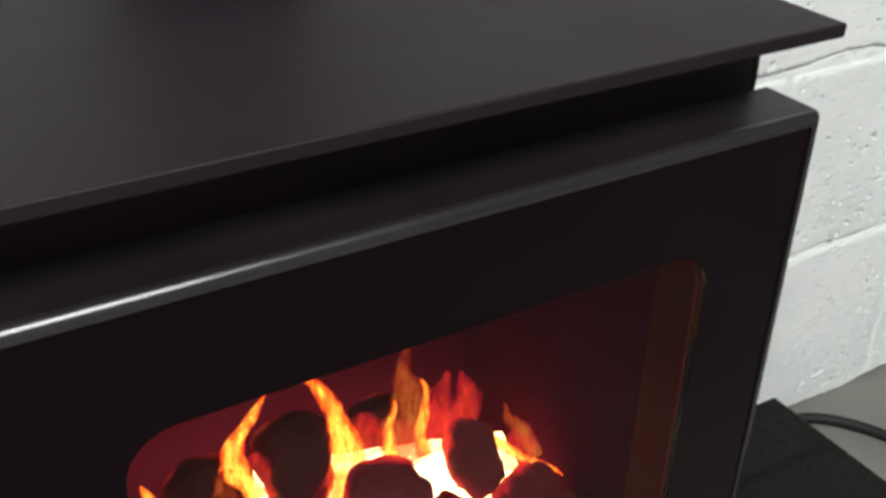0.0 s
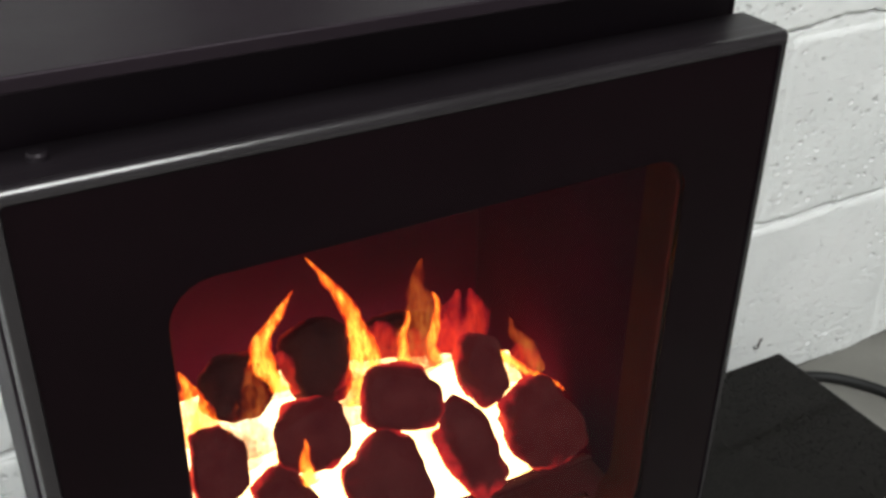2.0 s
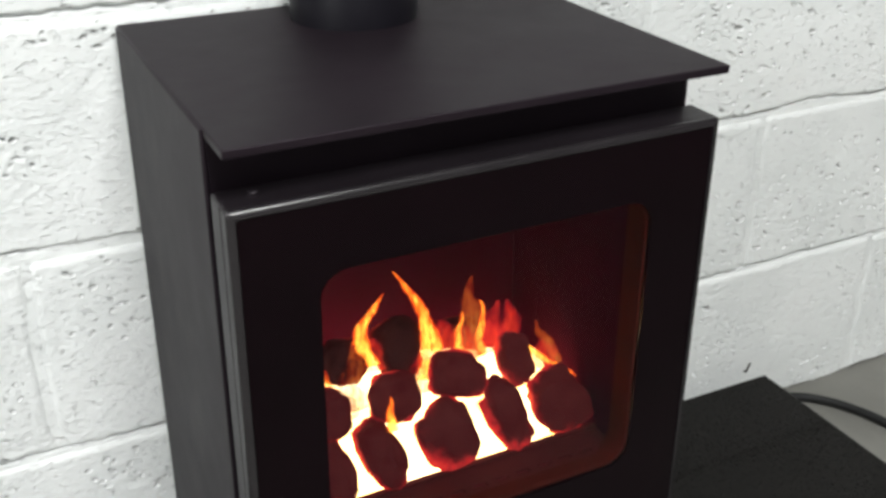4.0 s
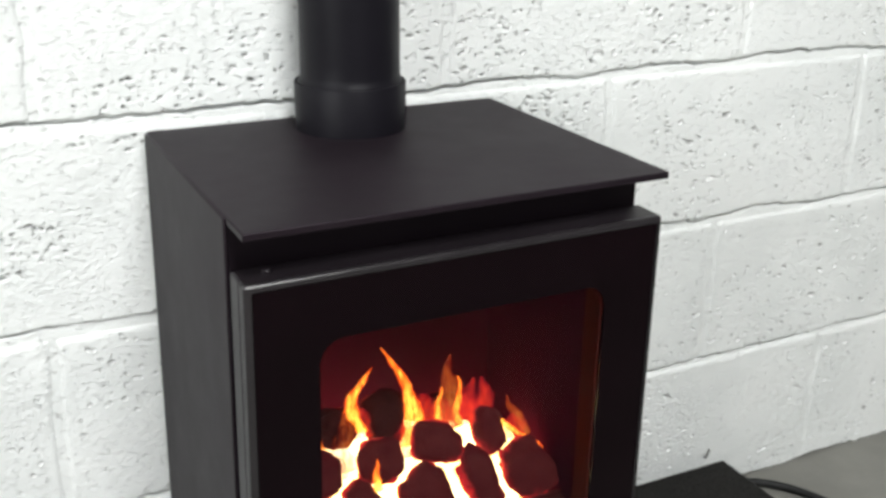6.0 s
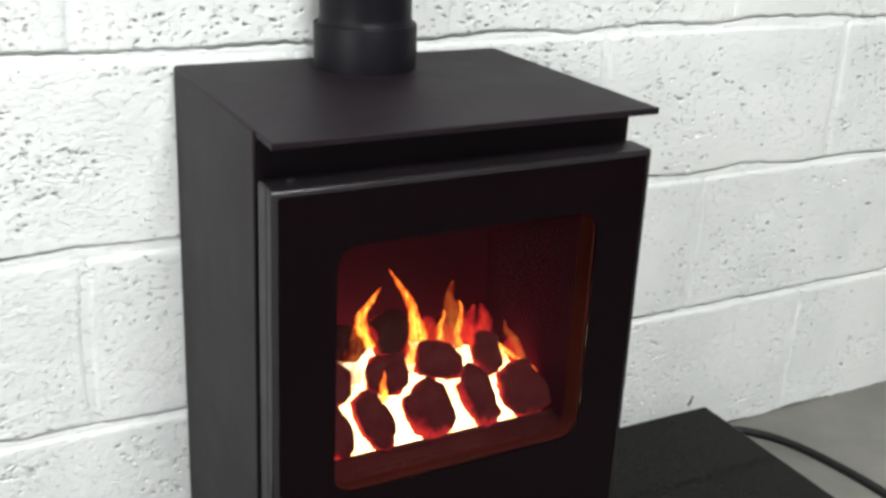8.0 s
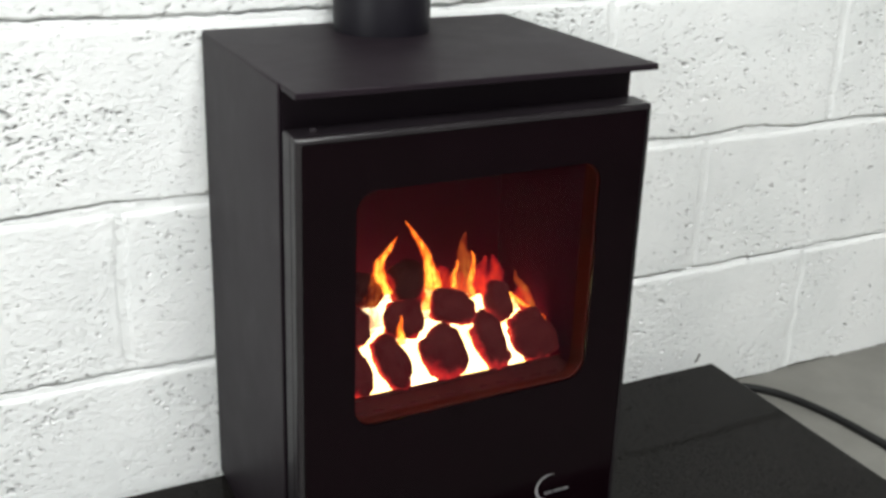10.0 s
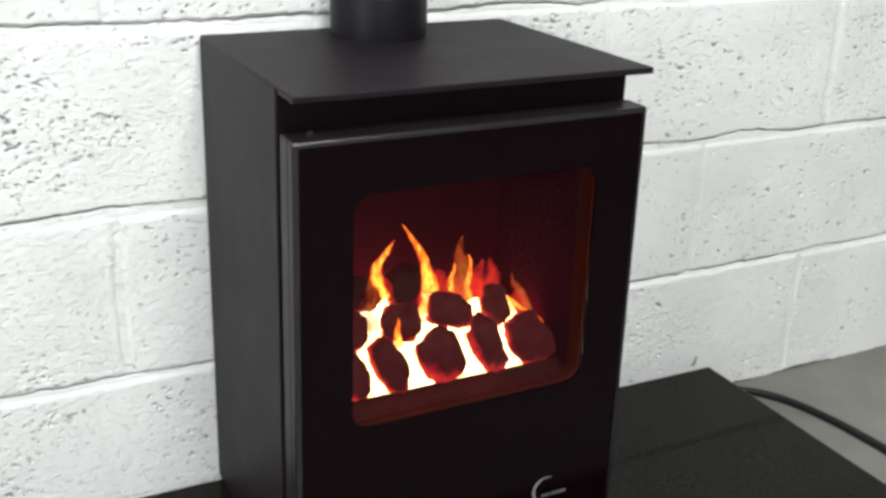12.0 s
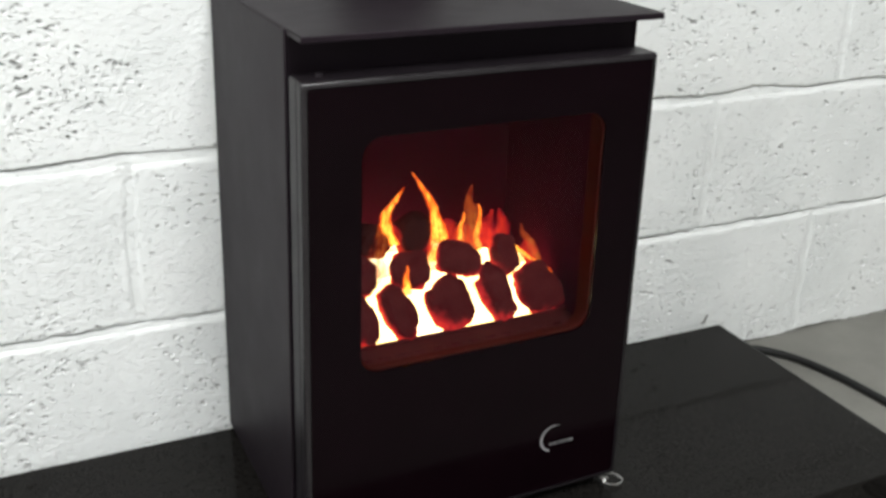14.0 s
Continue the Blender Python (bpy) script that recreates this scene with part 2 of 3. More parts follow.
slab_part("floor", (-3.2, 4.2, -5.2, 0.3, -0.2, 0.0), FLOOR, "bare grey concrete workshop floor", "floor")
slab_part("ceiling", (-3.2, 4.2, -5.2, 0.3, 2.8, 3.0), ROOM, "plain pale ceiling over the workshop", "ceiling")
bm = bmesh.new()
for y0, y1, z0, z1 in ((-5.0, -3.3, 0.0, 2.8), (-0.9, 0.1, 0.0, 2.8), (-3.3, -0.9, 0.0, 0.85), (-3.3, -0.9, 2.35, 2.8)):
    box(bm, -3.2, -3.0, y0, y1, z0, z1)
tagged(part("wall_west", bm, ROOM), "plain painted side wall with a window opening", "wall", kind="structure")
window = tagged(new("window_1"), "wide white-framed workshop window", "window", kind="structure")
for y0, y1, z0, z1 in ((-3.3, -3.24, 0.85, 2.35), (-0.96, -0.9, 0.85, 2.35), (-3.24, -0.96, 0.85, 0.91), (-3.24, -0.96, 2.29, 2.35), (-2.13, -2.07, 0.91, 2.29)):
    bm = bmesh.new()
    box(bm, -3.16, -3.1, y0, y1, z0, z1, 0.004)
    part("window_frame", bm, LAMP_WHITE, window)
slab_part("wall_east", (4.0, 4.2, -5.0, 0.1, 0.0, 2.8), ROOM, "plain painted side wall", "wall")
slab_part("wall_south", (-3.2, 4.2, -5.2, -5.0, 0.0, 2.8), ROOM, "plain painted wall across the room", "wall")

# ---- hearth ----
bm = bmesh.new()
HEARTH_TOP = 0.07
rim = [(-0.44, -0.470), (0.829, -0.470), (0.829, -0.030), (-0.44, -0.014)]
for p in rim:
    bm.verts.new((*p, 0.0))
bm.verts.ensure_lookup_table()
base = bm.faces.new(bm.verts[:])
up = bmesh.ops.extrude_face_region(bm, geom=[base])
bmesh.ops.translate(bm, vec=(0, 0, HEARTH_TOP), verts=[v for v in up["geom"] if isinstance(v, bmesh.types.BMVert)])
bmesh.ops.bevel(bm, geom=bm.edges[:], offset=0.0015, segments=2, profile=0.5, affect="EDGES")
tagged(part("hearth_slab", bm, GRANITE), "polished black stone hearth slab on the concrete floor", "hearth")

# ---- stove ----
def lean(bm):
    """the case widens a little towards its foot on the hinge side"""
    for v in bm.verts:
        v.co.x -= 0.016 * (0.6735 - v.co.z) * (1 - v.co.x / 0.403)


W, BACK, FRONT, DOOR_BACK, DOOR_FRONT = 0.403, -0.006, -0.297, -0.306, -0.342
X0, TOP = -0.0045, 0.6760
WX0, WX1, WZ0, WZ1, WR = 0.0595, 0.3435, 0.3085, 0.573, 0.022
stove = empty("gas_stove", "satin black steel stove with a lit coal-effect fire", "stove", (0, 0, HEARTH_TOP))


def stove_part(name, bm, mat, label="", parent=None, angle=35):
    ob = part(name, bm, mat, parent or stove, label, angle)
    if parent is None:
        ob.location = (0, 0, -HEARTH_TOP)
    return ob


bm = bmesh.new()
box(bm, X0, X0 + 0.004, FRONT, BACK, HEARTH_TOP, TOP - 0.0002, 0.0018, 3)
box(bm, W - 0.004, W, FRONT, BACK, HEARTH_TOP, TOP - 0.008, 0.0012)
box(bm, X0 + 0.004, W - 0.004, BACK - 0.004, BACK, HEARTH_TOP, TOP - 0.008)
box(bm, X0 + 0.004, W - 0.004, FRONT, BACK - 0.004, HEARTH_TOP, HEARTH_TOP + 0.006)
rect_loft(bm, [(X0 + 0.004, W - 0.004, HEARTH_TOP + 0.006, TOP - 0.009, 0.001, FRONT + 0.0005), (0.045, W - 0.045, 0.262, 0.605, 0.012, FRONT + 0.0005),
               (0.045, W - 0.045, 0.262, 0.605, 0.012, FRONT + 0.004), (X0 + 0.004, W - 0.004, HEARTH_TOP + 0.006, TOP - 0.009, 0.001, FRONT + 0.004)], close=True)
lean(bm)
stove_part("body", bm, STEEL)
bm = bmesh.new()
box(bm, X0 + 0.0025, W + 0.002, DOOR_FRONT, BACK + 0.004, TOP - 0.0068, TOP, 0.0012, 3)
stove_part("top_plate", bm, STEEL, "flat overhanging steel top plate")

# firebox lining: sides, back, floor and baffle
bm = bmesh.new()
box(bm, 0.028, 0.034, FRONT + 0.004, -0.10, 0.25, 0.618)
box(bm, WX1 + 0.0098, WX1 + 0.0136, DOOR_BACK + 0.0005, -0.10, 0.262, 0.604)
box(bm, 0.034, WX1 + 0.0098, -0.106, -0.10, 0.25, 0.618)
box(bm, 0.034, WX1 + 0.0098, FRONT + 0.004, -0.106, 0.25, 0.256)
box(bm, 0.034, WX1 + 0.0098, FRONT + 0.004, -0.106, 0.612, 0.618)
stove_part("firebox", bm, LINING_RED, "dark steel firebox lining with firelight red in its colour")

# slotted ledge before the fire
bm = bmesh.new()
LEDGE = 0.301
slots = [0.075 + 0.0225 * i for i in range(12)]
edges_x = [0.048] + [v for s in slots for v in (s - 0.007, s + 0.007)] + [W - 0.051]
rows_y = [-0.336, -0.306, -0.300, -0.268]
for i in range(len(edges_x) - 1):
    for j in range(3):
        if j == 1 and i % 2 == 1:
            continue
        box(bm, edges_x[i], edges_x[i + 1], rows_y[j], rows_y[j + 1], LEDGE - 0.003, LEDGE)
box(bm, 0.048, W - 0.051, -0.278, -0.274, LEDGE, LEDGE + 0.004, 0.001)
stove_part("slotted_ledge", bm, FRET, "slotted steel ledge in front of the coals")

# ember bed, a lumpy sloping slab
bm = bmesh.new()
nx, ny = 40, 16
grid = []
for j in range(ny + 1):
    for i in range(nx + 1):
        u, v = i / nx, j / ny
        x = 0.064 + 0.270 * u
        y = -0.264 + 0.076 * v
        z = 0.305 + (0.088 - 0.046 * max(0, (u - 0.4) / 0.6)) * v + 0.004 * noise.noise((x * 45, y * 45, 2))
        grid.append(bm.verts.new((x, y, z)))
for j in range(ny):
    for i in range(nx):
        a = j * (nx + 1) + i
        bm.faces.new((grid[a], grid[a + 1], grid[a + nx + 2], grid[a + nx + 1]))
thick = bmesh.ops.extrude_face_region(bm, geom=bm.faces[:])
bmesh.ops.translate(bm, vec=(0, 0.012, -0.02), verts=[v for v in thick["geom"] if isinstance(v, bmesh.types.BMVert)])
stove_part("ember_bed", bm, EMBER, "glowing yellow-white ember bed")


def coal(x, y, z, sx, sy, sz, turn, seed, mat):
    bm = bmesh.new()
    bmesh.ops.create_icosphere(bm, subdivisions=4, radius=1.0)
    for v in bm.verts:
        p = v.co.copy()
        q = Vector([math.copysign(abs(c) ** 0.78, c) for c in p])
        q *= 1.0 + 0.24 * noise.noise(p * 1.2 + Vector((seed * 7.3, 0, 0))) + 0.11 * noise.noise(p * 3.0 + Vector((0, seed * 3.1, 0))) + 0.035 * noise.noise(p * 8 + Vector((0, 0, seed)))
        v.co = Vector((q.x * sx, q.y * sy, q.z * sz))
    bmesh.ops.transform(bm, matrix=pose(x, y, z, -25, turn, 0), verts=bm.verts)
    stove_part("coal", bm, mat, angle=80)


# x, y, z, half sizes, turn
COALS = [
    (0.086, -0.258, 0.329, 0.018, 0.018, 0.029, -6), (0.134, -0.256, 0.330, 0.019, 0.019, 0.0345, -24),
    (0.199, -0.255, 0.331, 0.0285, 0.019, 0.030, -14), (0.264, -0.253, 0.330, 0.0205, 0.019, 0.0365, -20),
    (0.324, -0.249, 0.323, 0.0265, 0.020, 0.0325, -30), (0.093, -0.238, 0.374, 0.016, 0.016, 0.024, 4),
    (0.157, -0.233, 0.370, 0.024, 0.018, 0.0235, 0), (0.222, -0.230, 0.374, 0.0285, 0.018, 0.0215, 18),
    (0.294, -0.214, 0.362, 0.0165, 0.016, 0.0245, -8), (0.178, -0.196, 0.396, 0.023, 0.018, 0.028, 8),
    (0.121, -0.202, 0.401, 0.024, 0.017, 0.021, 9), (0.252, -0.165, 0.375, 0.024, 0.016, 0.016, 5),
]
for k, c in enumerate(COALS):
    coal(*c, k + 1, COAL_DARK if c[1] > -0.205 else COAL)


def flame(path, widths, mat, depth=0.45):
    bm = bmesh.new()
    pts = spline(path, 8)
    n, loops = 20, []
    for i, p in enumerate(pts):
        u = i / (len(pts) - 1) * (len(widths) - 1)
        k = min(int(u), len(widths) - 2)
        w = widths[k] + (widths[k + 1] - widths[k]) * (u - k)
        w *= 1.15 + 0.4 * noise.noise(p * 110)
        p = p + Vector((0.004 * noise.noise(p * 60 + Vector((5, 0, 0))), 0, 0)) * min(1, 3 * i / len(pts))
        loops.append([(p.x + w * math.cos(2 * math.pi * a / n), p.y + depth * w * math.sin(2 * math.pi * a / n), p.z) for a in range(n)])
    loft(bm, loops, cap_first=True, cap_last=True)
    ob = stove_part("flame", bm, mat, angle=80)
    flow = ob.data.attributes.new("flow", "FLOAT_VECTOR", "POINT")
    flow.data.foreach_set("vector", [c for j in range(len(pts)) for a in range(n) for c in (abs(math.sin(2 * math.pi * a / n)), j / (len(pts) - 1), 0.0)])


flame([(0.205, -0.212, 0.370), (0.207, -0.208, 0.398), (0.204, -0.205, 0.425), (0.191, -0.202, 0.455), (0.172, -0.2, 0.480)], [0.017, 0.011, 0.006, 0.004, 0.0006], FLAME)
flame([(0.252, -0.2, 0.370), (0.249, -0.198, 0.395), (0.257, -0.195, 0.415), (0.254, -0.192, 0.432), (0.262, -0.19, 0.450)], [0.014, 0.014, 0.011, 0.007, 0.001], FLAME_DIM)
flame([(0.240, -0.203, 0.376), (0.237, -0.203, 0.398), (0.244, -0.202, 0.420)], [0.005, 0.004, 0.001], FLAME)
flame([(0.264, -0.203, 0.368), (0.261, -0.203, 0.390), (0.266, -0.202, 0.412), (0.262, -0.2, 0.428)], [0.006, 0.004, 0.003, 0.001], FLAME)
flame([(0.282, -0.185, 0.370), (0.285, -0.184, 0.388), (0.292, -0.182, 0.410)], [0.020, 0.013, 0.002], RED_FLAME_BLOOM)
flame([(0.309, -0.212, 0.370), (0.321, -0.222, 0.360), (0.337, -0.230, 0.348), (0.353, -0.236, 0.335)], [0.003, 0.005, 0.0035, 0.001], FLAME)
flame([(0.338, -0.222, 0.350), (0.329, -0.221, 0.372), (0.319, -0.22, 0.390), (0.313, -0.22, 0.403)], [0.007, 0.007, 0.004, 0.001], FLAME_DIM)
flame([(0.146, -0.214, 0.398), (0.136, -0.213, 0.420), (0.139, -0.212, 0.440), (0.150, -0.211, 0.453), (0.160, -0.21, 0.466)], [0.006, 0.007, 0.006, 0.0035, 0.0008], FLAME)
flame([(0.122, -0.226, 0.366), (0.118, -0.224, 0.390), (0.125, -0.222, 0.410), (0.121, -0.22, 0.427)], [0.014, 0.012, 0.008, 0.002], FLAME_DIM)
flame([(0.100, -0.240, 0.352), (0.098, -0.240, 0.375), (0.103, -0.238, 0.398)], [0.009, 0.007, 0.001], FLAME_DIM)
flame([(0.147, -0.252, 0.350), (0.145, -0.255, 0.368), (0.143, -0.255, 0.388)], [0.006, 0.004, 0.0008], FLAME)
flame([(0.170, -0.212, 0.378), (0.168, -0.21, 0.390), (0.172, -0.21, 0.402)], [0.008, 0.005, 0.001], FLAME)
flame([(0.190, -0.19, 0.378), (0.184, -0.188, 0.402), (0.188, -0.188, 0.420)], [0.018, 0.012, 0.0008], RED_FLAME_BLOOM)

flame([(0.094, -0.216, 0.380), (0.092, -0.216, 0.398), (0.087, -0.216, 0.416), (0.084, -0.215, 0.434)], [0.014, 0.012, 0.006, 0.001], FLAME)
# low red sheets added to imitate bloom round the embers
for x, y, z, w, h in [(0.190, -0.222, 0.365, 0.022, 0.036), (0.245, -0.205, 0.372, 0.016, 0.034), (0.300, -0.19, 0.368, 0.012, 0.046), (0.075, -0.240, 0.345, 0.012, 0.032), (0.152, -0.2, 0.385, 0.016, 0.03), (0.222, -0.196, 0.385, 0.02, 0.028), (0.272, -0.2, 0.372, 0.018, 0.03), (0.318, -0.224, 0.355, 0.016, 0.026), (0.108, -0.23, 0.362, 0.016, 0.03)]:
    flame([(x, y, z), (x + 0.002, y, z + 0.5 * h), (x, y, z + h)], [w, 0.8 * w, 0.15 * w], RED_FLAME_BLOOM)

# door: a pressed steel pan round one black-bordered pane
DZ0, DZ1, DX0 = 0.0865, 0.633, -0.003
RIM_BACK = DOOR_FRONT + 0.0052
bm = bmesh.new()
rect_loft(bm, [(DX0, W, DZ0, DZ1, 0.003, DOOR_BACK), (DX0, W, DZ0, DZ1, 0.003, -0.3265), (DX0 + 0.0008, W, DZ0, DZ1, 0.003, -0.3270), (DX0 + 0.0008, W, DZ0, DZ1, 0.003, -0.3282),
               (DX0, W, DZ0, DZ1, 0.003, -0.3287), (DX0, W, DZ0, DZ1, 0.003, RIM_BACK), (DX0 + 0.0066, W - 0.0066, DZ0 + 0.0066, DZ1 - 0.0066, 0.003, RIM_BACK),
               (DX0 + 0.0066, W - 0.0066, DZ0 + 0.0066, DZ1 - 0.0066, 0.003, DOOR_FRONT + 0.007),
               (0.045, W - 0.045, 0.294, 0.587, 0.02, DOOR_FRONT + 0.008), (0.045, W - 0.045, 0.294, 0.587, 0.02, DOOR_BACK)], close=True)
lean(bm)
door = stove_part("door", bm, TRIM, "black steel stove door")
bm = bmesh.new()
rect_loft(bm, [(DX0 + i, W - i, DZ0 + i, DZ1 - i, 0.003, y) for i, y in [(0.005 * (1 - math.cos(radians(a))), DOOR_FRONT + 0.005 * (1 - math.sin(radians(a)))) for a in (0, 15, 30, 45, 60, 75, 90)]]
          + [(DX0 + 0.0063, W - 0.0063, DZ0 + 0.0063, DZ1 - 0.0063, 0.003, DOOR_FRONT), (DX0 + 0.0065, W - 0.0065, DZ0 + 0.0065, DZ1 - 0.0065, 0.003, DOOR_FRONT + 0.006)], close=True)
lean(bm)
part("door_rim", bm, RIM, door, "rounded polished steel rim round the glass", 40)
bm = bmesh.new()
rect_loft(bm, [(DX0 + 0.0069, W - 0.0069, DZ0 + 0.0069, DZ1 - 0.0069, 0.003, DOOR_FRONT + 0.0012), (WX0, WX1, WZ0, WZ1, WR, DOOR_FRONT + 0.0012),
               (WX0, WX1, WZ0, WZ1, WR, DOOR_FRONT + 0.005), (DX0 + 0.0069, W - 0.0069, DZ0 + 0.0069, DZ1 - 0.0069, 0.003, DOOR_FRONT + 0.004)], close=True)
lean(bm)
part("glass_border", bm, BORDER, door, "glossy black printed glass border")
bm = bmesh.new()
rect_loft(bm, [(WX0 + 0.0003, WX1 - 0.0003, WZ0 + 0.0003, WZ1 - 0.0003, WR, DOOR_FRONT + 0.0014), (WX0 + 0.0003, WX1 - 0.0003, WZ0 + 0.0003, WZ1 - 0.0003, WR, DOOR_FRONT + 0.0048)], cap_first=True, cap_last=True)
lean(bm)
pane = part("window_pane", bm, CLEAR, door, "clear heat-proof window pane with rounded corners")
pane.data.materials.append(GLASS)
for p in pane.data.polygons:
    p.material_index = 1 if p.normal.y < -0.9 else 0
bm = bmesh.new()
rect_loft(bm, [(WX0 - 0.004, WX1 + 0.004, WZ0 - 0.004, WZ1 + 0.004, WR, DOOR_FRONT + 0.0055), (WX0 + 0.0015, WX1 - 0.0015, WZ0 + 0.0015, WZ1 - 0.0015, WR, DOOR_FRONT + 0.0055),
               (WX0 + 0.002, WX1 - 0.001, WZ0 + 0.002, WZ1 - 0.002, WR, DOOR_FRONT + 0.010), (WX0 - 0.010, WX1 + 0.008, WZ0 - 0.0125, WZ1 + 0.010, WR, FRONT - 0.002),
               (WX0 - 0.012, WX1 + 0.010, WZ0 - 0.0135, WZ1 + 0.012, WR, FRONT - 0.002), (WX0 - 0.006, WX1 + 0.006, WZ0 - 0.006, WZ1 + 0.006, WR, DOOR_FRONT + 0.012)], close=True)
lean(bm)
part("window_seal", bm, LINER, door, "dark rim behind the window edge, tinted firelight red")

# crescent mark and bar on the glass border
bm = bmesh.new()
outer = [(0.305 + 0.0185 * math.cos(radians(a)), 0.1645 + 0.0185 * math.sin(radians(a))) for a in range(70, 251, 10)]
inner = [(0.3072 + 0.0176 * math.cos(radians(a)), 0.165 + 0.0172 * math.sin(radians(a))) for a in range(250, 69, -10)]
for y in (DOOR_FRONT + 0.0004,):
    o = [bm.verts.new((x, y, z)) for x, z in outer]
    i_ = [bm.verts.new((x, y, z)) for x, z in reversed(inner)]
    for k in range(len(o) - 1):
        bm.faces.new((o[k], o[k + 1], i_[k + 1], i_[k]))
solid = bmesh.ops.extrude_face_region(bm, geom=bm.faces[:])
bmesh.ops.translate(bm, vec=(0, 0.0008, 0), verts=[v for v in solid["geom"] if isinstance(v, bmesh.types.BMVert)])
part("crescent_mark", bm, SILVER, door, "small silver crescent printed on the glass")
bm = bmesh.new()
for x0, x1, h in ((0.300, 0.3045, 0.0022), (0.3055, 0.3095, 0.0022), (0.3103, 0.3117, 0.0034), (0.3127, 0.3142, 0.0022), (0.315, 0.319, 0.0026), (0.320, 0.3245, 0.0022), (0.3255, 0.334, 0.0022)):
    box(bm, x0 + 0.0003, x1 - 0.0005, DOOR_FRONT + 0.0004, DOOR_FRONT + 0.0012, 0.157 - 0.8 * h, 0.157 + 0.8 * h)
part("lettering_bar", bm, SILVER_DIM, door, "silver bar of small print")
bm = bmesh.new()
ring = [(0.399 + 0.0140 * math.cos(t) * (1 - 0.15 * math.sin(t)), -0.343 + 0.007 * math.sin(t), 0.0795 + 0.0045 * math.sin(t) - 0.003 * math.cos(t)) for t in [2 * math.pi * k / 28 for k in range(28)]]
tube(bm, ring, 0.0014, 8, closed=True)
tube(bm, [(0.378, -0.3425, 0.0875), (0.386, -0.343, 0.0855), (0.391, -0.3435, 0.0835)], 0.0018, 8)
part("latch_ring", bm, WIRE, door, "bright wire ring under the door corner")
for x in (0.022,):
    bm = bmesh.new()
    lathe(bm, [(0.0, DZ1 + 0.0035), (0.0035, DZ1 + 0.0035), (0.0045, DZ1 + 0.0025), (0.0045, DZ1 - 0.002), (0.0, DZ1 - 0.002)], x, DOOR_BACK - 0.014, 20)
    part("hinge_pin", bm, TRIM, door)

# ---- flue ----
flue = empty("flue_pipe", "round black enamelled flue pipe rising from a collar", "flue pipe", (0.201, -0.063, TOP))


def flue_part(name, profile, label=""):
    bm = bmesh.new()
    lathe(bm, profile, 0.201, -0.063, 72)
    ob = part(name, bm, PIPE, flue, label, 40)
    ob.location = (-0.201, 0.063, -TOP)
    return ob


flue_part("collar", [(0.050, TOP), (0.0585, TOP), (0.0585, 0.7245), (0.0579, 0.7257), (0.0562, 0.726), (0.0557, 0.719), (0.050, 0.719)], "short black collar")
flue_part("pipe", [(0.0552, 0.7185), (0.0550, 0.7245), (0.0542, 0.7275), (0.0528, 0.730), (0.0522, 0.734), (0.0520, 0.75), (0.0520, 2.798)])

# ---- cable, coil and nail ----
bm = bmesh.new()
tube(bm, spline([(0.846, -0.014, 0.007), (0.905, -0.030, 0.0072), (0.950, -0.078, 0.007), (0.976, -0.150, 0.007), (0.990, -0.25, 0.007), (1.0, -0.42, 0.007), (1.02, -0.65, 0.006), (1.2, -1.0, 0.006), (1.6, -1.5, 0.006), (2.4, -1.7, 0.006)], 8), 0.0066, 14)
tagged(part("power_cable", bm, RUBBER, angle=80), "thick black rubber cable lying on the concrete", "cable")
bm = bmesh.new()
for k in range(4):
    tube(bm, [(0.842 + (0.06 + 0.003 * (k % 2)) * math.cos(2 * math.pi * a / 40), -0.505 + (0.06 + 0.003 * (k % 2)) * math.sin(2 * math.pi * a / 40), 0.004 + 0.0075 * k) for a in range(40)], 0.004, 8, closed=True)
tagged(part("hose_coil", bm, RUBBER, angle=80), "small coil of black hose on the floor", "hose")
bm = bmesh.new()
tube(bm, spline([(0.818, 0.004, 0.060), (0.819, -0.004, 0.063), (0.8195, -0.005, 0.071), (0.823, -0.005, 0.077)], 4), 0.0011, 6)
tagged(part("wire_stub", bm, RUST, angle=80), "dark bent wire stub in the wall", "wire")

# ---- skylight frame ----
lamp = empty("skylight", "bright white skylight panel in the ceiling", "skylight", (0.05, -2.1, 2.8))
for x0, x1, y0, y1 in ((-0.51, -0.45, -2.86, -1.34), (0.55, 0.61, -2.86, -1.34), (-0.45, 0.55, -2.86, -2.8), (-0.45, 0.55, -1.4, -1.34)):
    bm = bmesh.new()
    box(bm, x0, x1, y0, y1, 2.64, 2.8, 0.004)
    ob = part("frame", bm, LAMP_WHITE, lamp)
    ob.location = (-0.05, 2.1, -2.8)

# ---- painted block wall ----
TABLE = np.random.RandomState(11).rand(512, 512)


def lattice(u, v, layer=0):
    u, v = u + 37.7 * layer + 100, v + 91.3 * layer + 100
    iu, iv = np.floor(u).astype(int), np.floor(v).astype(int)
    fu, fv = u - iu, v - iv
    fu, fv = fu * fu * (3 - 2 * fu), fv * fv * (3 - 2 * fv)
    a, b = iu % 512, (iu + 1) % 512
    c, d = iv % 512, (iv + 1) % 512
    return (TABLE[a, c] * (1 - fu) + TABLE[b, c] * fu) * (1 - fv) + (TABLE[a, d] * (1 - fu) + TABLE[b, d] * fu) * fv - 0.5


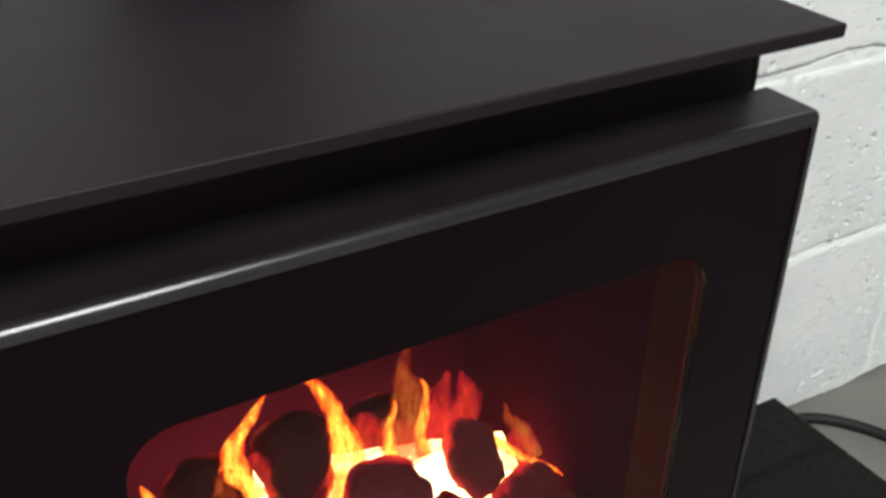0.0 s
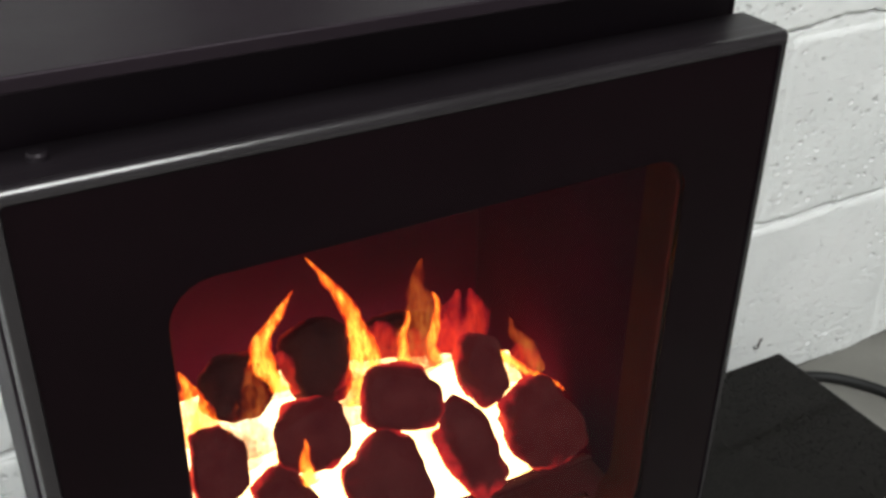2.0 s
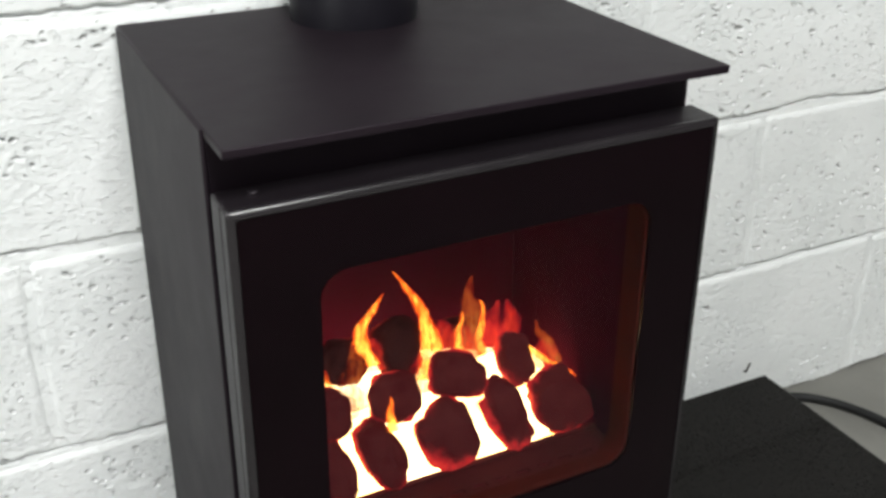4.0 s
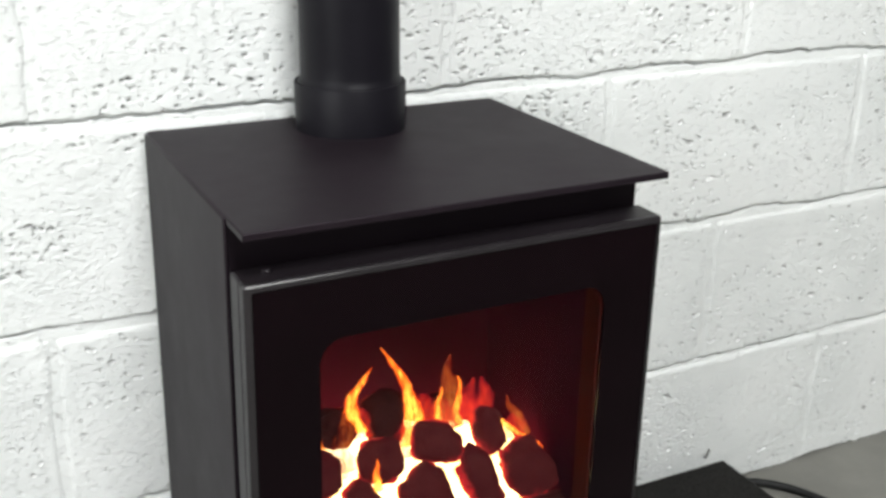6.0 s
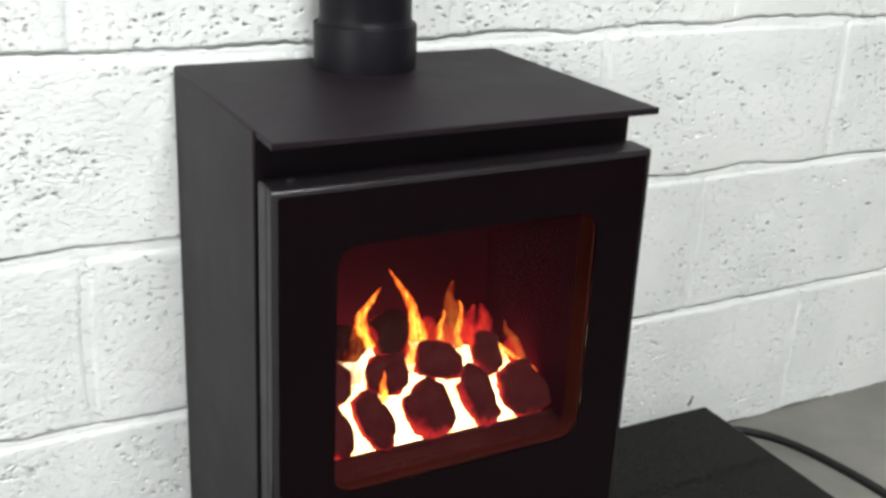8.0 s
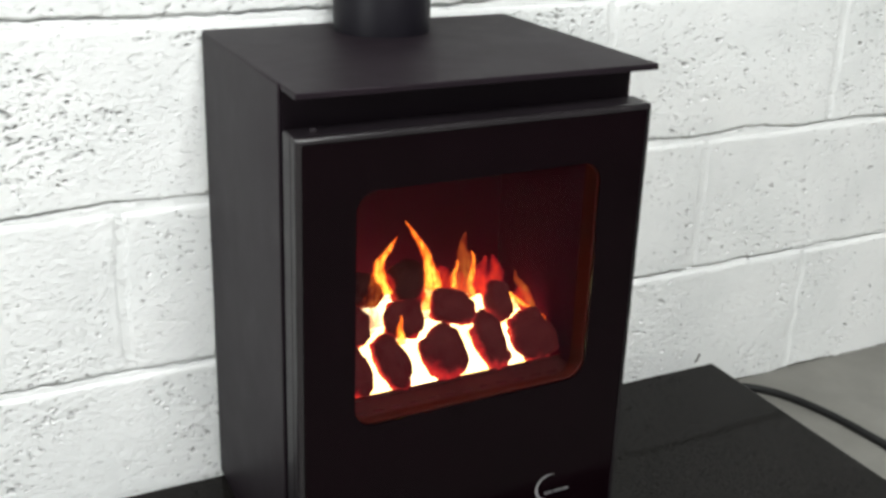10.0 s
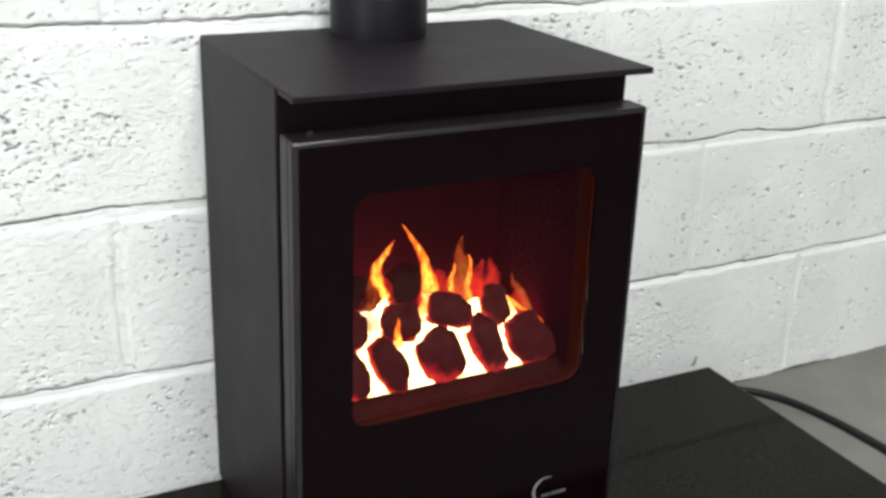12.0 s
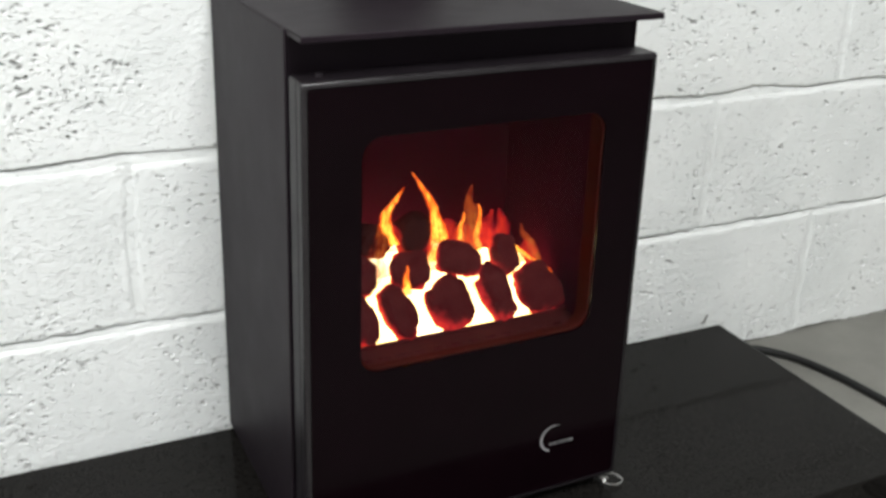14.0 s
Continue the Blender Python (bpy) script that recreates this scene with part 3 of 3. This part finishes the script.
def sheet_mesh(name, X, Y, Z, bare=None):
    rows, cols = X.shape
    verts = np.stack([X, Y, Z], -1).reshape(-1, 3)
    i = np.arange(rows * cols).reshape(rows, cols)
    quads = np.stack([i[:-1, :-1], i[:-1, 1:], i[1:, 1:], i[1:, :-1]], -1).reshape(-1, 4)
    me = bpy.data.meshes.new(name)
    me.vertices.add(len(verts))
    me.vertices.foreach_set("co", verts.astype(np.float32).ravel())
    me.loops.add(quads.size)
    me.loops.foreach_set("vertex_index", quads.astype(np.int32).ravel())
    me.polygons.add(len(quads))
    me.polygons.foreach_set("loop_start", np.arange(0, quads.size, 4, dtype=np.int32))
    me.update(calc_edges=True)
    me.polygons.foreach_set("use_smooth", np.ones(len(quads), dtype=bool))
    if bare is not None:
        me.attributes.new("bare", "FLOAT", "POINT").data.foreach_set("value", bare.astype(np.float32).ravel())
    me.materials.append(PAINT)
    return me


def relief(X, Z, rough):
    coarse = 0.55 + 0.9 * np.clip(lattice(X / 0.06, Z / 0.05, 6) + 0.3, 0, 1)
    h = 0.0016 * lattice(X / 0.07, Z / 0.05) + rough * coarse * (0.0007 * lattice(X / 0.013, Z / 0.009, 1) + 0.0004 * lattice(X / 0.0062, Z / 0.0034, 2) + 0.0008 * lattice(X / 0.0036, Z / 0.0026, 8))
    return h


def sag(X, z0):
    """how far the ragged lower edge of a course strays from level"""
    row = X * 0
    return 0.013 * lattice(X / 0.11, row + 3 + z0 * 9, 3) + 0.0036 * lattice(X / 0.014, row + z0 * 7, 4) + 0.0016 * lattice(X / 0.005, row + z0 * 5, 9)


def block_mesh(x0, x1, z0, z1, step, rng):
    xs, zs = np.linspace(x0, x1, max(4, int((x1 - x0) / step))), np.linspace(z0, z1, max(4, int((z1 - z0) / step)))
    X, Z = np.meshgrid(xs, zs)
    rough = rng.uniform(0.62, 1.3)
    h = relief(X, Z, rough)
    bare = np.zeros_like(h)
    # unfilled pits, more of them where the block is coarse
    for _ in range(int(rng.uniform(520, 800) * (rough - 0.2) * (x1 - x0) / 0.44)):
        px, pz = rng.uniform(x0 + 0.006, x1 - 0.006), rng.uniform(z0 + 0.004, z1 - 0.006)
        if lattice(np.array([px / 0.09]), np.array([pz / 0.06]), 5)[0] + rng.uniform(-0.2, 0.2) < 0.0:
            continue
        r = rng.uniform(0.0008, 0.0016) * (1.8 if rng.rand() < 0.05 else 1)
        rx, rz, deep = r * rng.uniform(1, 2.6), r, rng.uniform(0.002, 0.007)
        c0, c1 = np.searchsorted(xs, [px - 2.5 * rx, px + 2.5 * rx])
        r0, r1 = np.searchsorted(zs, [pz - 2.5 * rz, pz + 2.5 * rz])
        if c1 > c0 and r1 > r0:
            tilt = rng.uniform(-0.5, 0.5)
            d = ((X[r0:r1, c0:c1] - px) / rx) ** 2 + ((Z[r0:r1, c0:c1] - pz - tilt * (X[r0:r1, c0:c1] - px)) / rz) ** 2
            dent = np.exp(-d ** 2)
            h[r0:r1, c0:c1] -= deep * dent
            bare[r0:r1, c0:c1] = np.maximum(bare[r0:r1, c0:c1], dent * rng.uniform(0.25, 1.0))
    wob = sag(X, z0)
    low, high = np.clip((Z - z0) / 0.0045, 0, 1), np.clip((z1 - Z) / 0.007, 0, 1)
    side = np.clip(np.minimum(X - x0, x1 - X) / 0.008, 0, 1)
    h -= (0.0085 + 0.006 * lattice(X / 0.04, Z * 0 + z0 * 3, 10)) * (1 - low) ** 2 + 0.0026 * (1 - high) ** 2 + 0.0025 * (1 - side) ** 2
    edge = np.minimum(X - x0, x1 - X)
    X = X + 0.006 * lattice(Z / 0.035, X * 0 + np.where(X - x0 < x1 - X, x0, x1) * 3 // 1, 7) * np.clip(1 - edge / 0.03, 0, 1)
    Z = Z + wob * np.clip(1 - (Z - z0) / 0.03, 0, 1)
    Y = -h
    pad = lambda A: np.pad(A, 1, mode="edge")
    X, Y, Z, bare = pad(X), pad(Y), pad(Z), pad(bare)
    Y[0, :] = Y[-1, :] = Y[:, 0] = Y[:, -1] = 0.03
    return sheet_mesh("block", X, Y, Z, bare)


wall = slab_part("wall_north", (-3.0, 4.0, 0.03, 0.2, 0.0, 2.8), PAINT, "white-painted concrete block wall behind the stove", "wall")
PITCH, LENGTH, BED = 0.2245, 0.4525, 0.011
rng = np.random.RandomState(5)
for k in range(0, 13):
    z0 = 0.0205 + PITCH * k
    z1 = min(z0 + PITCH - BED, 2.8)
    z0 = z0 if k else 0.0
    shift = {0: 0.578, 1: 0.785, 2: 0.584, 3: 0.347}.get(k, 0.34 + 0.226 * (k % 2))
    first = math.floor((-3.0 - shift) / LENGTH)
    x = shift + first * LENGTH
    while x < 4.0:
        a, b = max(x + 0.004, -3.0), min(x + LENGTH - 0.004, 4.0)
        if b - a > 0.01:
            near = -0.45 < b and a < 1.4 and k <= 3
            hidden = 0.02 < a and b < 0.38 and k <= 2
            ob = new("block", block_mesh(a, b, z0, z1, 0.0014 if near and not hidden else 0.02, rng))
            ob.parent = wall
            if near:
                xs = np.linspace(x - 0.012, x + 0.012, 13)
                zs = np.linspace(z0 + 0.002, z1 - 0.004, 90)
                X, Z = np.meshgrid(xs, zs)
                j = new("mortar", sheet_mesh("mortar", X, 0.0021 - 1.1 * relief(X, Z, 1.0), Z))
                j.parent = wall
        x += LENGTH
    xs, zs = np.linspace(-3.0, 4.0, 2600 if k <= 3 else 60), np.linspace(z1 - 0.009, z1 + BED + 0.009, 26)
    X, Z = np.meshgrid(xs, zs)
    # an open crack of changing depth where the mortar has shrunk from the block above
    open_by = np.clip(0.55 + 1.3 * lattice(X / 0.05, X * 0 + k * 3.7, 11) + 0.7 * lattice(X / 0.012, X * 0 + k * 5.1, 12), 0, 1)
    crack = np.clip(1 - np.abs(Z - (z1 + BED + sag(X, z1 + BED) + 0.0006)) / 0.0034, 0, 1) * open_by
    j = new("mortar", sheet_mesh("mortar", X, 0.0044 + 0.013 * crack - 1.4 * relief(X, Z, 0.7), Z))
    j.parent = wall
